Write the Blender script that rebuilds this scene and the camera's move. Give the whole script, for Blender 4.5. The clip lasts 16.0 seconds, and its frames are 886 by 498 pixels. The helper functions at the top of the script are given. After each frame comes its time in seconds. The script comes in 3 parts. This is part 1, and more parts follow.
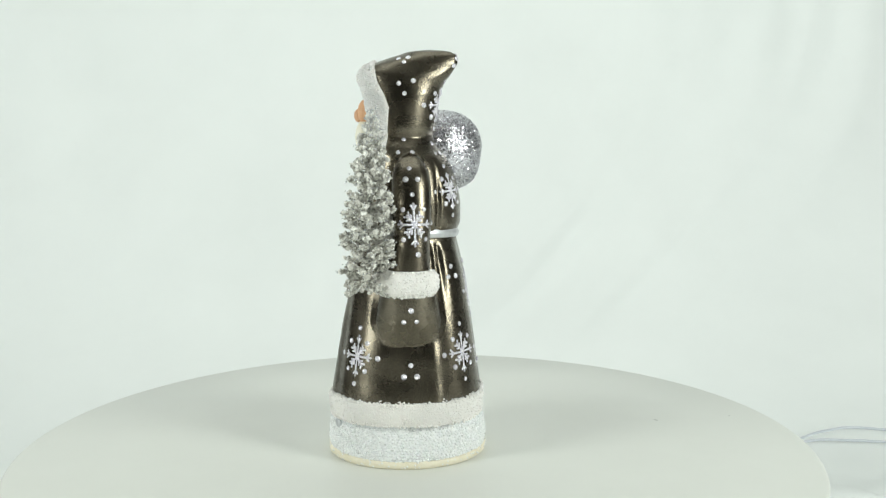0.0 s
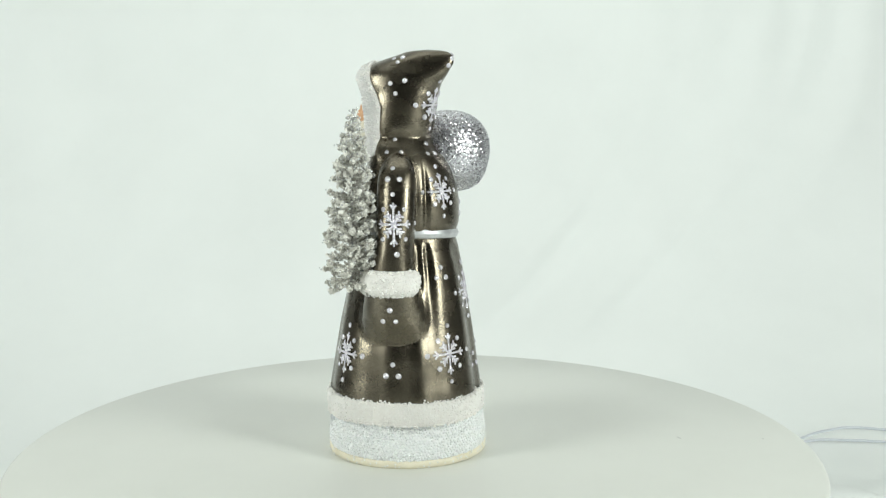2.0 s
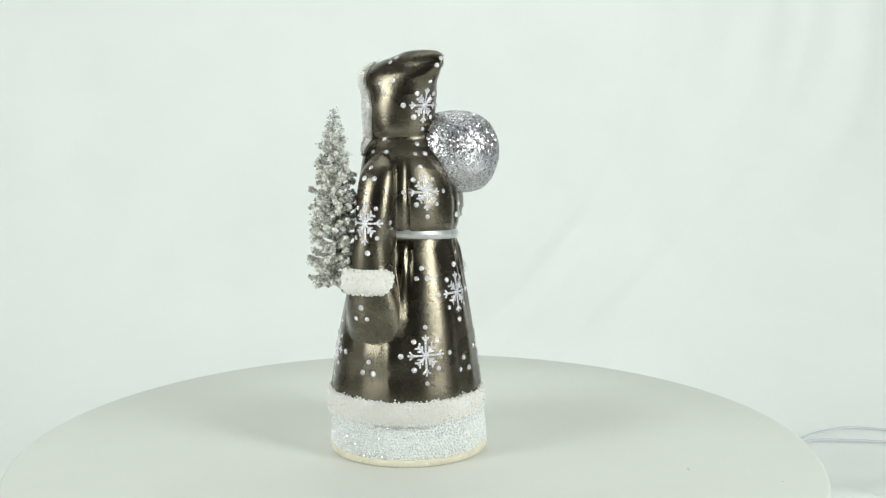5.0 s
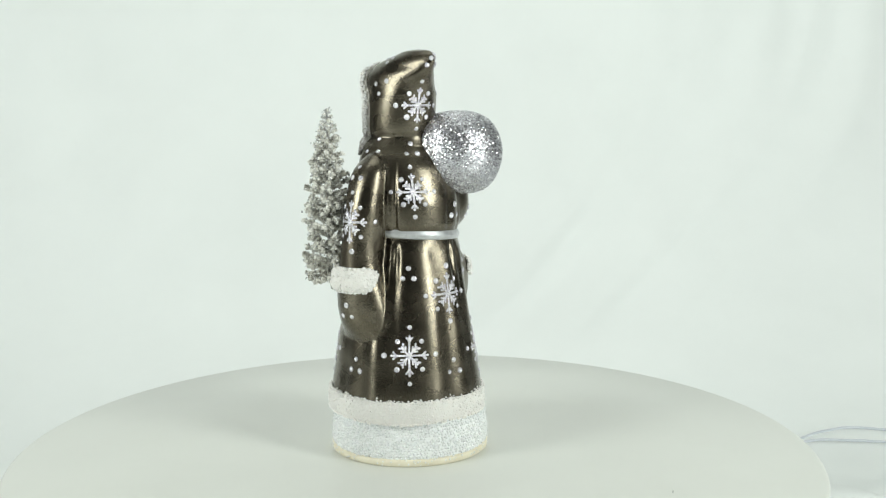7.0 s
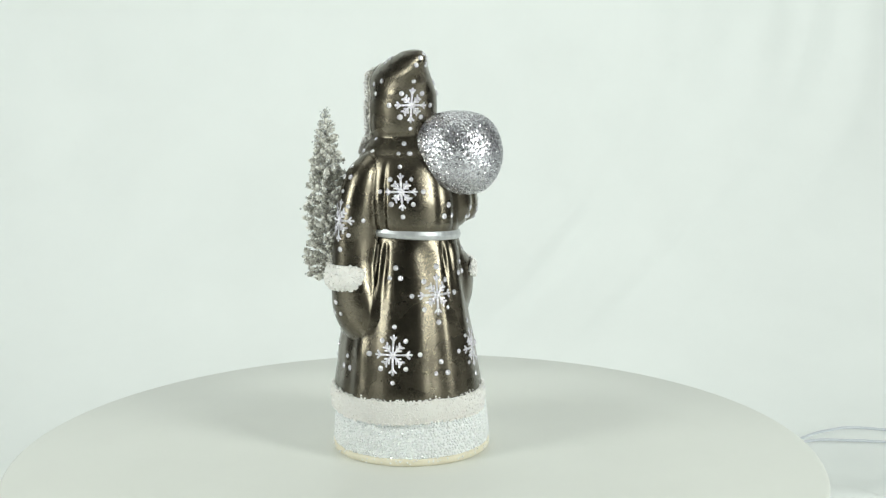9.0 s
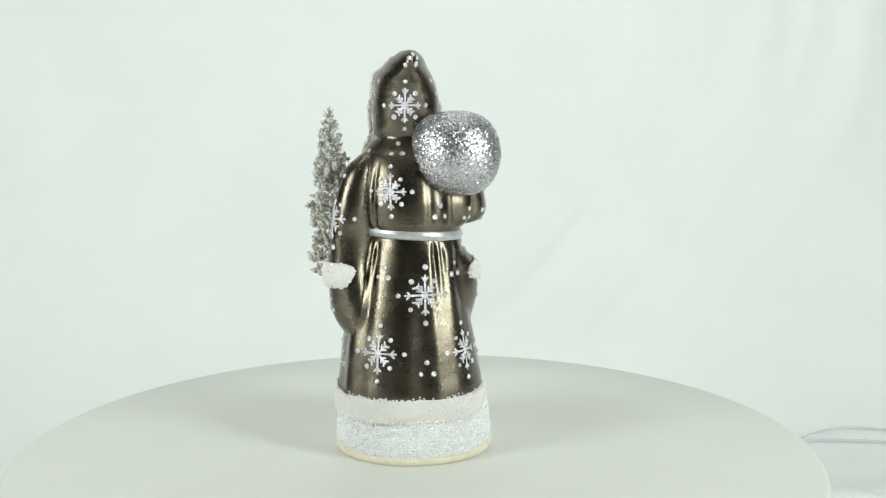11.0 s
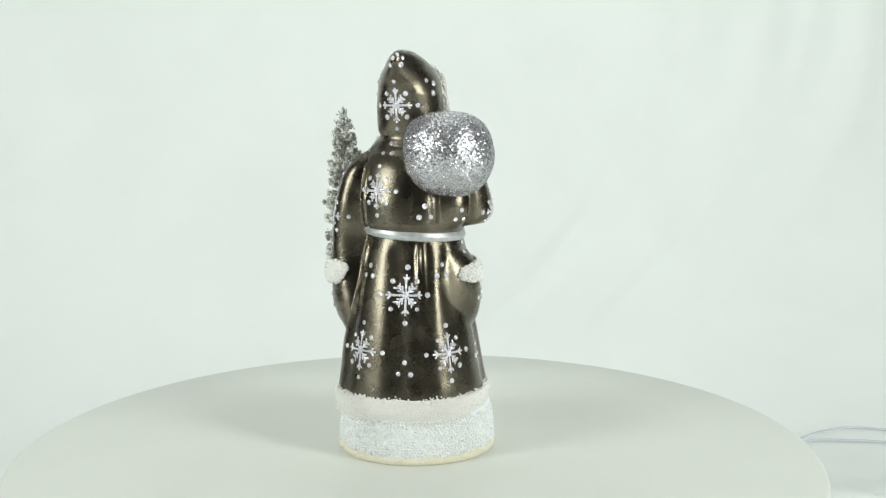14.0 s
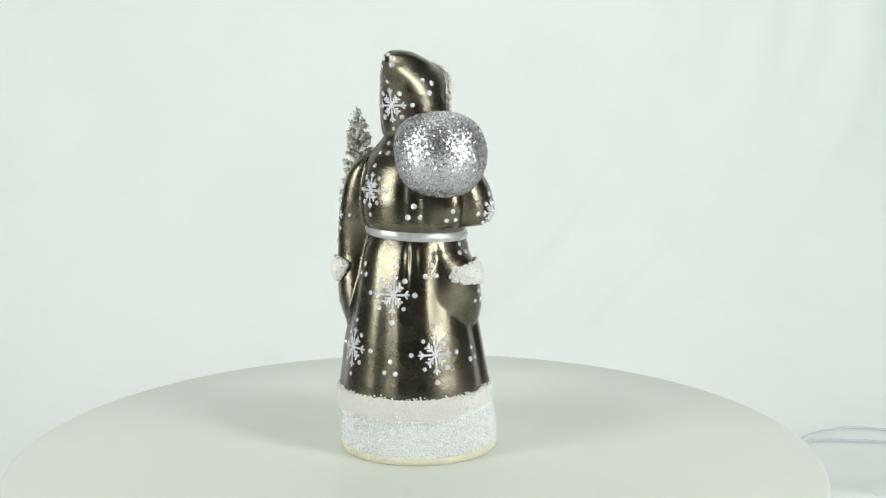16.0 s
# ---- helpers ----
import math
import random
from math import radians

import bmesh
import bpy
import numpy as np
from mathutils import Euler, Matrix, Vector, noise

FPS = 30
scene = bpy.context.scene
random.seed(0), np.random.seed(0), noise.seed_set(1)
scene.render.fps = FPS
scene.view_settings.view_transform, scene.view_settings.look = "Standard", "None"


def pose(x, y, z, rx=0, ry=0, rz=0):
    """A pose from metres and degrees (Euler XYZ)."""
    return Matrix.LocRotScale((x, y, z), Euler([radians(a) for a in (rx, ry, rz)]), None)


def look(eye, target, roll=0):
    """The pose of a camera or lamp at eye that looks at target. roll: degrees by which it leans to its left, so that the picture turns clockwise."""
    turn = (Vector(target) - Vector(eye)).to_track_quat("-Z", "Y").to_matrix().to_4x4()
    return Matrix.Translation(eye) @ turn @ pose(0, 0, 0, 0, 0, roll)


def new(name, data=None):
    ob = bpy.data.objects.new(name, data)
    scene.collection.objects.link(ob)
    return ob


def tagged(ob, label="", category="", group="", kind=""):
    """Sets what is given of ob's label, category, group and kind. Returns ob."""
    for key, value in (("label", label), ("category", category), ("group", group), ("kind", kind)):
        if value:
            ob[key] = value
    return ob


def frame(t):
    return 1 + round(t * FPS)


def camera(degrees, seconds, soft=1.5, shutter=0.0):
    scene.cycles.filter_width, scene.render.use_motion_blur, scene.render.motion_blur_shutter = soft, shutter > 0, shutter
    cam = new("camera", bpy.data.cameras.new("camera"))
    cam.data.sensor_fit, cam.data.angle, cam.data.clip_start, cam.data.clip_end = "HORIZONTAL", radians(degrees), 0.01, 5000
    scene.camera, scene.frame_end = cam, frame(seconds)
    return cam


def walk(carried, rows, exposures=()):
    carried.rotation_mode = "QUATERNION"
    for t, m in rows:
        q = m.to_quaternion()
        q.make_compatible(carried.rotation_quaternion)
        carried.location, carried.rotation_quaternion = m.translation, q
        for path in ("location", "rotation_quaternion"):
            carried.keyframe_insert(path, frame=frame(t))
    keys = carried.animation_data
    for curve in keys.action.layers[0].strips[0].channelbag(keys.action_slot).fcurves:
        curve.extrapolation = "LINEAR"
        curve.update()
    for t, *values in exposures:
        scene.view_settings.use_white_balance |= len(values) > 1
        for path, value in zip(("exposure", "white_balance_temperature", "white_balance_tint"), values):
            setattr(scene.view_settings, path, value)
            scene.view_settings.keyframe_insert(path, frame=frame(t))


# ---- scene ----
cam = camera(44.2, 16.0, soft=1.25)
SPIN, SLIP = math.radians(-6.829), -0.00012


def turned(t):
    """Angle of the turntable at t seconds."""
    return SPIN * t + SLIP * t * t


cam_pose = Matrix.Translation((0, -0.75, 0.2422)) @ pose(0, 0, 0, 90 - 7.79, 0, -1.47) @ pose(0, 0, 0, 0, 0, -0.26)
walk(cam, [(0, cam_pose), (16, cam_pose)])

# ---- light ----
world = bpy.data.worlds.new("room_air")
scene.world = world
world.use_nodes = True
world.node_tree.nodes["Background"].inputs[0].default_value = (0.8, 0.9, 0.85, 1)
world.node_tree.nodes["Background"].inputs[1].default_value = 0.02


def softbox(name, eye, target, w, h, watts, colour):
    data = bpy.data.lights.new(name, "AREA")
    data.shape, data.size, data.size_y = "RECTANGLE", w, h
    data.energy, data.color = watts, colour
    ob = new(name, data)
    ob.matrix_world = look(eye, target)
    return ob


WHITE = (0.932, 1.0, 0.945)
softbox("softbox_lamp", (-1.25, -0.66, 0.625), (0, 0.05, 0.10), 0.50, 0.90, 14.9, WHITE)
softbox("softbox_lamp", (1.19, -0.84, 0.625), (0, 0.05, 0.10), 0.43, 0.90, 18.3, WHITE)
# Unseen fill, added overhead to brighten the sheet and the disc.
softbox("added_fill_lamp", (0, 0.25, 1.55), (0, 0.45, 0), 1.4, 0.6, 4.1, WHITE)

# ---- materials ----


class Nodes:
    """A node material with short calls."""

    def __init__(self, name):
        self.mat = bpy.data.materials.new(name)
        self.mat.use_nodes = True
        self.tree = self.mat.node_tree
        self.bsdf = self.tree.nodes["Principled BSDF"]

    def add(self, kind, **values):
        n = self.tree.nodes.new(kind)
        for key, value in values.items():
            n.inputs[key.replace("_", " ")].default_value = value
        return n

    def link(self, a, b):
        self.tree.links.new(a, b)

    def set(self, **values):
        for key, value in values.items():
            self.bsdf.inputs[key.replace("_", " ")].default_value = value
        return self

    def coords(self):
        return self.add("ShaderNodeTexCoord").outputs["Object"]

    def noise(self, scale, detail=4, rough=0.55, vec=None):
        n = self.add("ShaderNodeTexNoise", Scale=scale, Detail=detail, Roughness=rough)
        self.link(vec or self.coords(), n.inputs["Vector"])
        return n.outputs["Fac"]

    def ramp(self, fac, *stops):
        n = self.add("ShaderNodeValToRGB")
        el = n.color_ramp.elements
        for i, (at, c) in enumerate(stops):
            e = el[i] if i < 2 else el.new(at)
            e.position = at
            e.color = (*c, 1) if len(c) == 3 else c
        self.link(fac, n.inputs[0])
        return n.outputs[0]

    def bump(self, height, strength, distance, below=None):
        n = self.add("ShaderNodeBump", Strength=strength, Distance=distance)
        self.link(height, n.inputs["Height"])
        if below:
            self.link(below, n.inputs["Normal"])
        self.link(n.outputs[0], self.bsdf.inputs["Normal"])
        return n.outputs[0]

    def glitter(self, scale, amount):
        """Small facets that each lean their own way."""
        v = self.add("ShaderNodeTexVoronoi", Scale=scale)
        self.link(self.coords(), v.inputs["Vector"])
        sub = self.add("ShaderNodeVectorMath")
        sub.operation = "SUBTRACT"
        self.link(v.outputs["Color"], sub.inputs[0])
        sub.inputs[1].default_value = (0.5, 0.5, 0.5)
        sc = self.add("ShaderNodeVectorMath")
        sc.operation = "SCALE"
        self.link(sub.outputs[0], sc.inputs[0])
        sc.inputs["Scale"].default_value = amount
        geo = self.add("ShaderNodeNewGeometry")
        ad = self.add("ShaderNodeVectorMath")
        ad.operation = "ADD"
        self.link(geo.outputs["Normal"], ad.inputs[0])
        self.link(sc.outputs[0], ad.inputs[1])
        nm = self.add("ShaderNodeVectorMath")
        nm.operation = "NORMALIZE"
        self.link(ad.outputs[0], nm.inputs[0])
        self.link(nm.outputs[0], self.bsdf.inputs["Normal"])
        return v.outputs["Color"]


def grey(v):
    return (v, v, v)


def robe_material():
    m = Nodes("bronze_lacquer").set(Metallic=1.0, Roughness=0.3, Coat_Weight=0.35, Coat_Roughness=0.24)
    big = m.noise(28, 5)
    grain = m.ramp(m.noise(1500, 3, 0.7), (0.32, grey(0.6)), (0.68, grey(1.35)))
    mul = m.add("ShaderNodeVectorMath")
    mul.operation = "MULTIPLY"
    m.link(m.ramp(big, (0.3, (0.126, 0.108, 0.080)), (0.7, (0.188, 0.161, 0.119))), mul.inputs[0])
    m.link(grain, mul.inputs[1])
    m.link(mul.outputs[0], m.bsdf.inputs["Base Color"])
    m.link(m.ramp(m.noise(60, 4), (0.3, grey(0.22)), (0.75, grey(0.34))), m.bsdf.inputs["Roughness"])
    b = m.bump(m.noise(1000, 3), 0.3, 0.0004)
    m.bump(m.noise(130, 3), 0.07, 0.002, b)
    return m.mat


def silver_paint_material():
    m = Nodes("silver_paint").set(Metallic=0.6, Roughness=0.42)
    m.link(m.ramp(m.noise(150, 3), (0.3, (0.50, 0.51, 0.53)), (0.7, (0.68, 0.69, 0.70))), m.bsdf.inputs["Base Color"])
    m.bump(m.noise(300, 3), 0.25, 0.0006)
    return m.mat


def silver_glitter_material(name, scale, amount, dark, light, rough=0.22, metal=0.9):
    m = Nodes(name).set(Metallic=metal, Roughness=rough)
    col = m.glitter(scale, amount)
    m.link(m.ramp(col, (0.25, dark), (0.75, light)), m.bsdf.inputs["Base Color"])
    return m.mat


def bead_material(name, a, b, rough, depth=0.0, coat=0.0):
    """depth: how far, in metres, light wanders inside each bead."""
    m = Nodes(name).set(Roughness=rough, Coat_Weight=coat, Coat_Roughness=0.08, IOR=1.5)
    if depth:
        m.set(Subsurface_Weight=0.8, Subsurface_Radius=(1, 1, 0.95), Subsurface_Scale=depth)
    geo = m.add("ShaderNodeNewGeometry")
    m.link(m.ramp(geo.outputs["Random Per Island"], (0.0, a), (1.0, b)), m.bsdf.inputs["Base Color"])
    return m.mat


def plain_material(name, a, b, scale, rough, bump=0.0, bump_scale=200, dist=0.001):
    m = Nodes(name).set(Roughness=rough)
    m.link(m.ramp(m.noise(scale, 5), (0.3, a), (0.7, b)), m.bsdf.inputs["Base Color"])
    if bump:
        m.bump(m.noise(bump_scale, 4), bump, dist)
    return m.mat


ROBE = robe_material()
SILVER = silver_paint_material()
FLAKE = silver_glitter_material("snowflake_glitter", 1000, 1.15, (0.76, 0.73, 0.84), (1.0, 0.98, 1.0), 0.22, 0.45)
SACK = silver_glitter_material("sack_foil", 1100, 0.45, (0.48, 0.47, 0.50), (0.80, 0.79, 0.83), 0.33)
SACK_GLITTER = bead_material("sack_glitter", (0.55, 0.54, 0.58), (0.95, 0.93, 0.97), 0.24)
SACK_GLITTER.node_tree.nodes["Principled BSDF"].inputs["Metallic"].default_value = 1.0
PEARL = bead_material("pearl_bead", (0.91, 0.865, 0.81), (0.98, 0.94, 0.89), 0.35, 0.0012, 0.3)
TRIM = plain_material("trim_glue", (0.89, 0.85, 0.80), (0.94, 0.91, 0.865), 300, 0.6)
GLASS_BEAD = bead_material("glass_bead", (0.90, 0.92, 0.91), (0.98, 0.99, 0.985), 0.12, 0.0015, 0.8)
SNOW = plain_material("snow_plaster", (0.88, 0.89, 0.885), (0.93, 0.94, 0.935), 400, 0.5, 0.4, 500, 0.001)
CREAM = plain_material("cream_card", (0.75, 0.69, 0.53), (0.86, 0.80, 0.65), 90, 0.5, 0.2, 300, 0.0006)
FLESH = plain_material("flesh_paint", (0.62, 0.33, 0.17), (0.72, 0.42, 0.24), 200, 0.4)
BEARD = plain_material("beard_paint", (0.80, 0.76, 0.62), (0.86, 0.83, 0.72), 200, 0.5)
BRISTLE = bead_material("frosted_bristle", (0.34, 0.325, 0.28), (0.90, 0.885, 0.83), 0.4, 0.0, 0.2)
FROST = bead_material("frost_grain", (0.65, 0.66, 0.65), (0.95, 0.95, 0.95), 0.15, 0.0, 0.5)
FROST.node_tree.nodes["Principled BSDF"].inputs["Metallic"].default_value = 0.4
WIRE = plain_material("twisted_wire", (0.30, 0.30, 0.29), (0.45, 0.45, 0.44), 200, 0.4)
DISC = plain_material("cream_laminate", (0.70, 0.705, 0.66), (0.725, 0.73, 0.685), 12, 0.28, 0.03, 60, 0.001)
SHEET = plain_material("white_sheet", (0.86, 0.88, 0.87), (0.90, 0.92, 0.91), 5, 0.85, 0.08, 700, 0.0006)
CORD = plain_material("clear_cord", (0.57, 0.59, 0.64), (0.67, 0.69, 0.74), 60, 0.35)
WALLPAINT = plain_material("wall_paint", (0.13, 0.13, 0.125), (0.16, 0.16, 0.155), 3, 0.8, 0.05, 80)
CEILING = plain_material("ceiling_paint", (0.33, 0.33, 0.32), (0.37, 0.37, 0.36), 3, 0.8, 0.05, 80)
SCUFF = plain_material("scuff_grey", (0.42, 0.42, 0.40), (0.5, 0.5, 0.48), 300, 0.6)
BOARD = plain_material("table_board", (0.45, 0.42, 0.38), (0.52, 0.49, 0.45), 8, 0.6)

# ---- mesh tools ----


class Bag:
    """Collects vertices and faces with their materials, for one mesh."""

    def __init__(self):
        self.v, self.f, self.m, self.s, self.n = [], [], [], [], 0

    def put(self, verts, faces, mat=0, smooth=True):
        verts = np.asarray(verts, float)
        faces = np.asarray(faces, int)
        self.v.append(verts)
        self.f.extend((faces + self.n).tolist())
        self.m.extend([mat] * len(faces))
        self.s.extend([smooth] * len(faces))
        self.n += len(verts)

    def grid(self, pts, mat=0, wrap=False, flip=False):
        """pts: rows x columns x 3."""
        nr, nc = pts.shape[:2]
        i, j = np.meshgrid(np.arange(nr - 1), np.arange(nc if wrap else nc - 1), indexing="ij")
        k = (j + 1) % nc
        q = np.stack([i * nc + j, i * nc + k, (i + 1) * nc + k, (i + 1) * nc + j], -1).reshape(-1, 4)
        self.put(pts.reshape(-1, 3), q[:, ::-1] if flip else q, mat)

    def mesh(self, name, *mats):
        me = bpy.data.meshes.new(name)
        me.from_pydata(np.concatenate(self.v).tolist(), [], self.f)
        for m in mats:
            me.materials.append(m)
        me.polygons.foreach_set("material_index", self.m)
        me.polygons.foreach_set("use_smooth", self.s)
        me.update()
        return me


def ball(level):
    bm = bmesh.new()
    bmesh.ops.create_icosphere(bm, subdivisions=level, radius=1)
    v = np.array([p.co[:] for p in bm.verts])
    f = np.array([[p.index for p in face.verts] for face in bm.faces])
    bm.free()
    return v, f


BALL1, BALL2 = ball(1), ball(2)
rng = np.random.default_rng(7)


def beads(bag, places, radii, mat, shape=None, squash=None):
    """Many small balls; squash flattens each along its own normal."""
    bv, bf = shape or BALL1
    places, radii = np.asarray(places, float), np.asarray(radii, float)
    n = len(places)
    off = bv[None] * radii[:, None, None]
    if squash is not None:
        nor, k = squash
        off = off - (off @ nor[:, :, None]) * nor[:, None, :] * k
    verts = (places[:, None] + off).reshape(-1, 3)
    faces = (bf[None] + (np.arange(n) * len(bv))[:, None, None]).reshape(-1, 3)
    bag.put(verts, faces, mat)


def hexes(bag, places, facing, tilt, size):
    """Flat six-sided flakes that lean a little from the way they face."""
    n = len(places)
    nor = facing + rng.normal(0, tilt, (n, 3))
    nor /= np.linalg.norm(nor, axis=1, keepdims=True)
    t1 = np.cross(nor, rng.normal(size=(n, 3)))
    t1 /= np.linalg.norm(t1, axis=1, keepdims=True)
    t2 = np.cross(nor, t1)
    size = np.asarray(size)[:, None]
    ring = [places + (t1 * math.cos(k * math.pi / 3) + t2 * math.sin(k * math.pi / 3)) * size for k in range(6)]
    bag.put(np.stack(ring, 1).reshape(-1, 3), np.arange(6 * n).reshape(-1, 6), 0, False)


def part(name, data, parent=None, label="", kind=""):
    ob = new(name, data)
    ob.parent = parent
    return tagged(ob, label, kind=kind)


MM = 0.001
# >>> figure form
# Sections of the robe in millimetres: height, centre back, centre right, half depth, half width.
SKIRT = [(28, -1, -2.6, 52.4, 50.8), (44, -0.7, -2.6, 52, 50.4), (60, -0.4, -2.8, 49.8, 48.2), (76, 0, -3.2, 47.4, 46),
         (93, 0.2, -3, 44.8, 42.5), (109, 0.6, -2.6, 42, 39.5), (124, 0.6, -2, 39.6, 37), (136, 0.6, -1, 37, 35.8), (146, 0.5, -0.5, 34.8, 34)]
TORSO = [(150, 0.5, -0.5, 34.2, 33.4), (154, 0.5, -0.5, 35, 34), (160, 0.5, -1, 37.2, 36), (172, 0.5, -1.5, 37.5, 37), (184, 0.3, -2, 35.8, 36.5),
         (196, -0.5, -2, 33, 35), (204, -2, -2, 30, 33), (210, -4, -2, 27, 29.5), (214, -4.5, -2, 25.3, 26.5), (217.3, -4.5, -2, 24.2, 23.3)]
HOOD = [(218.6, -4.8, -2.8, 24.4, 22.8), (221, -4.8, -3.2, 25.2, 23.5), (226, -4.6, -3.4, 26, 23.9), (237, -4.5, -3.4, 27.6, 24), (245, -3.7, -3.4, 28.4, 23.2), (252.5, -2.5, -4.0, 29.8, 22.3),
        (259, 0.5, -4.5, 31.6, 19.8), (265, 6.0, -4.1, 30.0, 15.2), (269, 11.5, -3.5, 25, 12), (272.6, 16.3, -3, 18.0, 8), (274.7, 17.5, -3, 10.5, 4.5), (275.5, 18, -3, 0.4, 0.2)]
SECTION = np.array(SKIRT + TORSO + HOOD)


def slopes(x, y):
    h, d = np.diff(x), np.diff(y) / np.diff(x)
    m = np.zeros(len(x))
    m[0], m[-1] = d[0], d[-1]
    for i in range(1, len(x) - 1):
        if d[i - 1] * d[i] > 0:
            m[i] = (h[i - 1] + h[i]) / (h[i - 1] / d[i] + h[i] / d[i - 1])
    return m


def curve_at(x, y, at):
    """A smooth curve through the given values."""
    x, y = np.asarray(x, float), np.asarray(y, float)
    at = np.clip(np.asarray(at, float), x[0], x[-1])
    m = slopes(x, y)
    i = np.clip(np.searchsorted(x, at) - 1, 0, len(x) - 2)
    h = x[i + 1] - x[i]
    s = (at - x[i]) / h
    return ((1 + 2 * s) * (1 - s) ** 2 * y[i] + s * (1 - s) ** 2 * h * m[i] + s * s * (3 - 2 * s) * y[i + 1] + s * s * (s - 1) * h * m[i + 1])


# Lobes: heights, outer radius, direction (degrees from the back), half width (degrees).
LEFT_ARM = ((80, 86, 92, 98.5, 105, 115, 136, 156, 164, 176, 187, 195, 199, 203, 205.5, 207.5),
            (47, 51.2, 54.8, 57.2, 58.6, 58.8, 58.6, 57.3, 56.4, 54.3, 51.3, 47.6, 44.4, 39.5, 36.5, 33),
            (-80, -80, -80, -80, -80, -80, -79, -77, -76.5, -76, -76, -76, -76, -76, -76, -76),
            (17, 20, 23, 25, 25, 24, 18.5, 17.5, 17.5, 17.5, 18, 17.5, 16, 13, 9, 3))
RIGHT_ELBOW = ((155.5, 157, 160, 167, 175, 185, 192, 200, 206), (34, 45, 51, 54, 53, 50, 46, 40, 32),
               (105, 105, 105, 105, 104, 102, 99, 96, 92), (17, 22, 25, 26, 26, 26, 26, 26, 25))
RIGHT_FOREARM = ((155.5, 158, 164, 172, 182, 192, 200), (35, 38, 41.5, 43, 42, 39, 33), (68, 68, 68, 68, 69, 69, 69), (12, 15, 18, 19, 19, 18, 15))
RIGHT_MITT = ((86, 90, 99, 107, 115, 126, 134, 140), (40, 42.4, 45, 46, 45.8, 45, 41, 36), (108, 106, 101, 95, 90, 87, 86, 87), (18, 22, 29, 34, 36, 34, 28, 20))


def lobe(r, ang, z, table, power, gentle=0.0):
    zs, rs, bs, ws = table
    inside = (z > zs[0]) & (z < zs[-1])
    top, mid, wid = curve_at(zs, rs, z), curve_at(zs, bs, z), curve_at(zs, ws, z)
    u = np.abs((ang - mid + 180) % 360 - 180) / wid
    firm = np.clip(1 - (u / 1.05) ** power, 0, 1) ** 0.6
    soft = (0.5 + 0.5 * np.cos(np.pi * np.clip(u / 1.35, 0, 1))) ** 0.7
    swell = firm + (soft - firm) * gentle
    return np.where(inside, np.maximum(r, r + (top - r) * swell), r)


def groove(ang, at, wide):
    return np.exp(-(((ang - at + 180) % 360 - 180) / wide) ** 2)


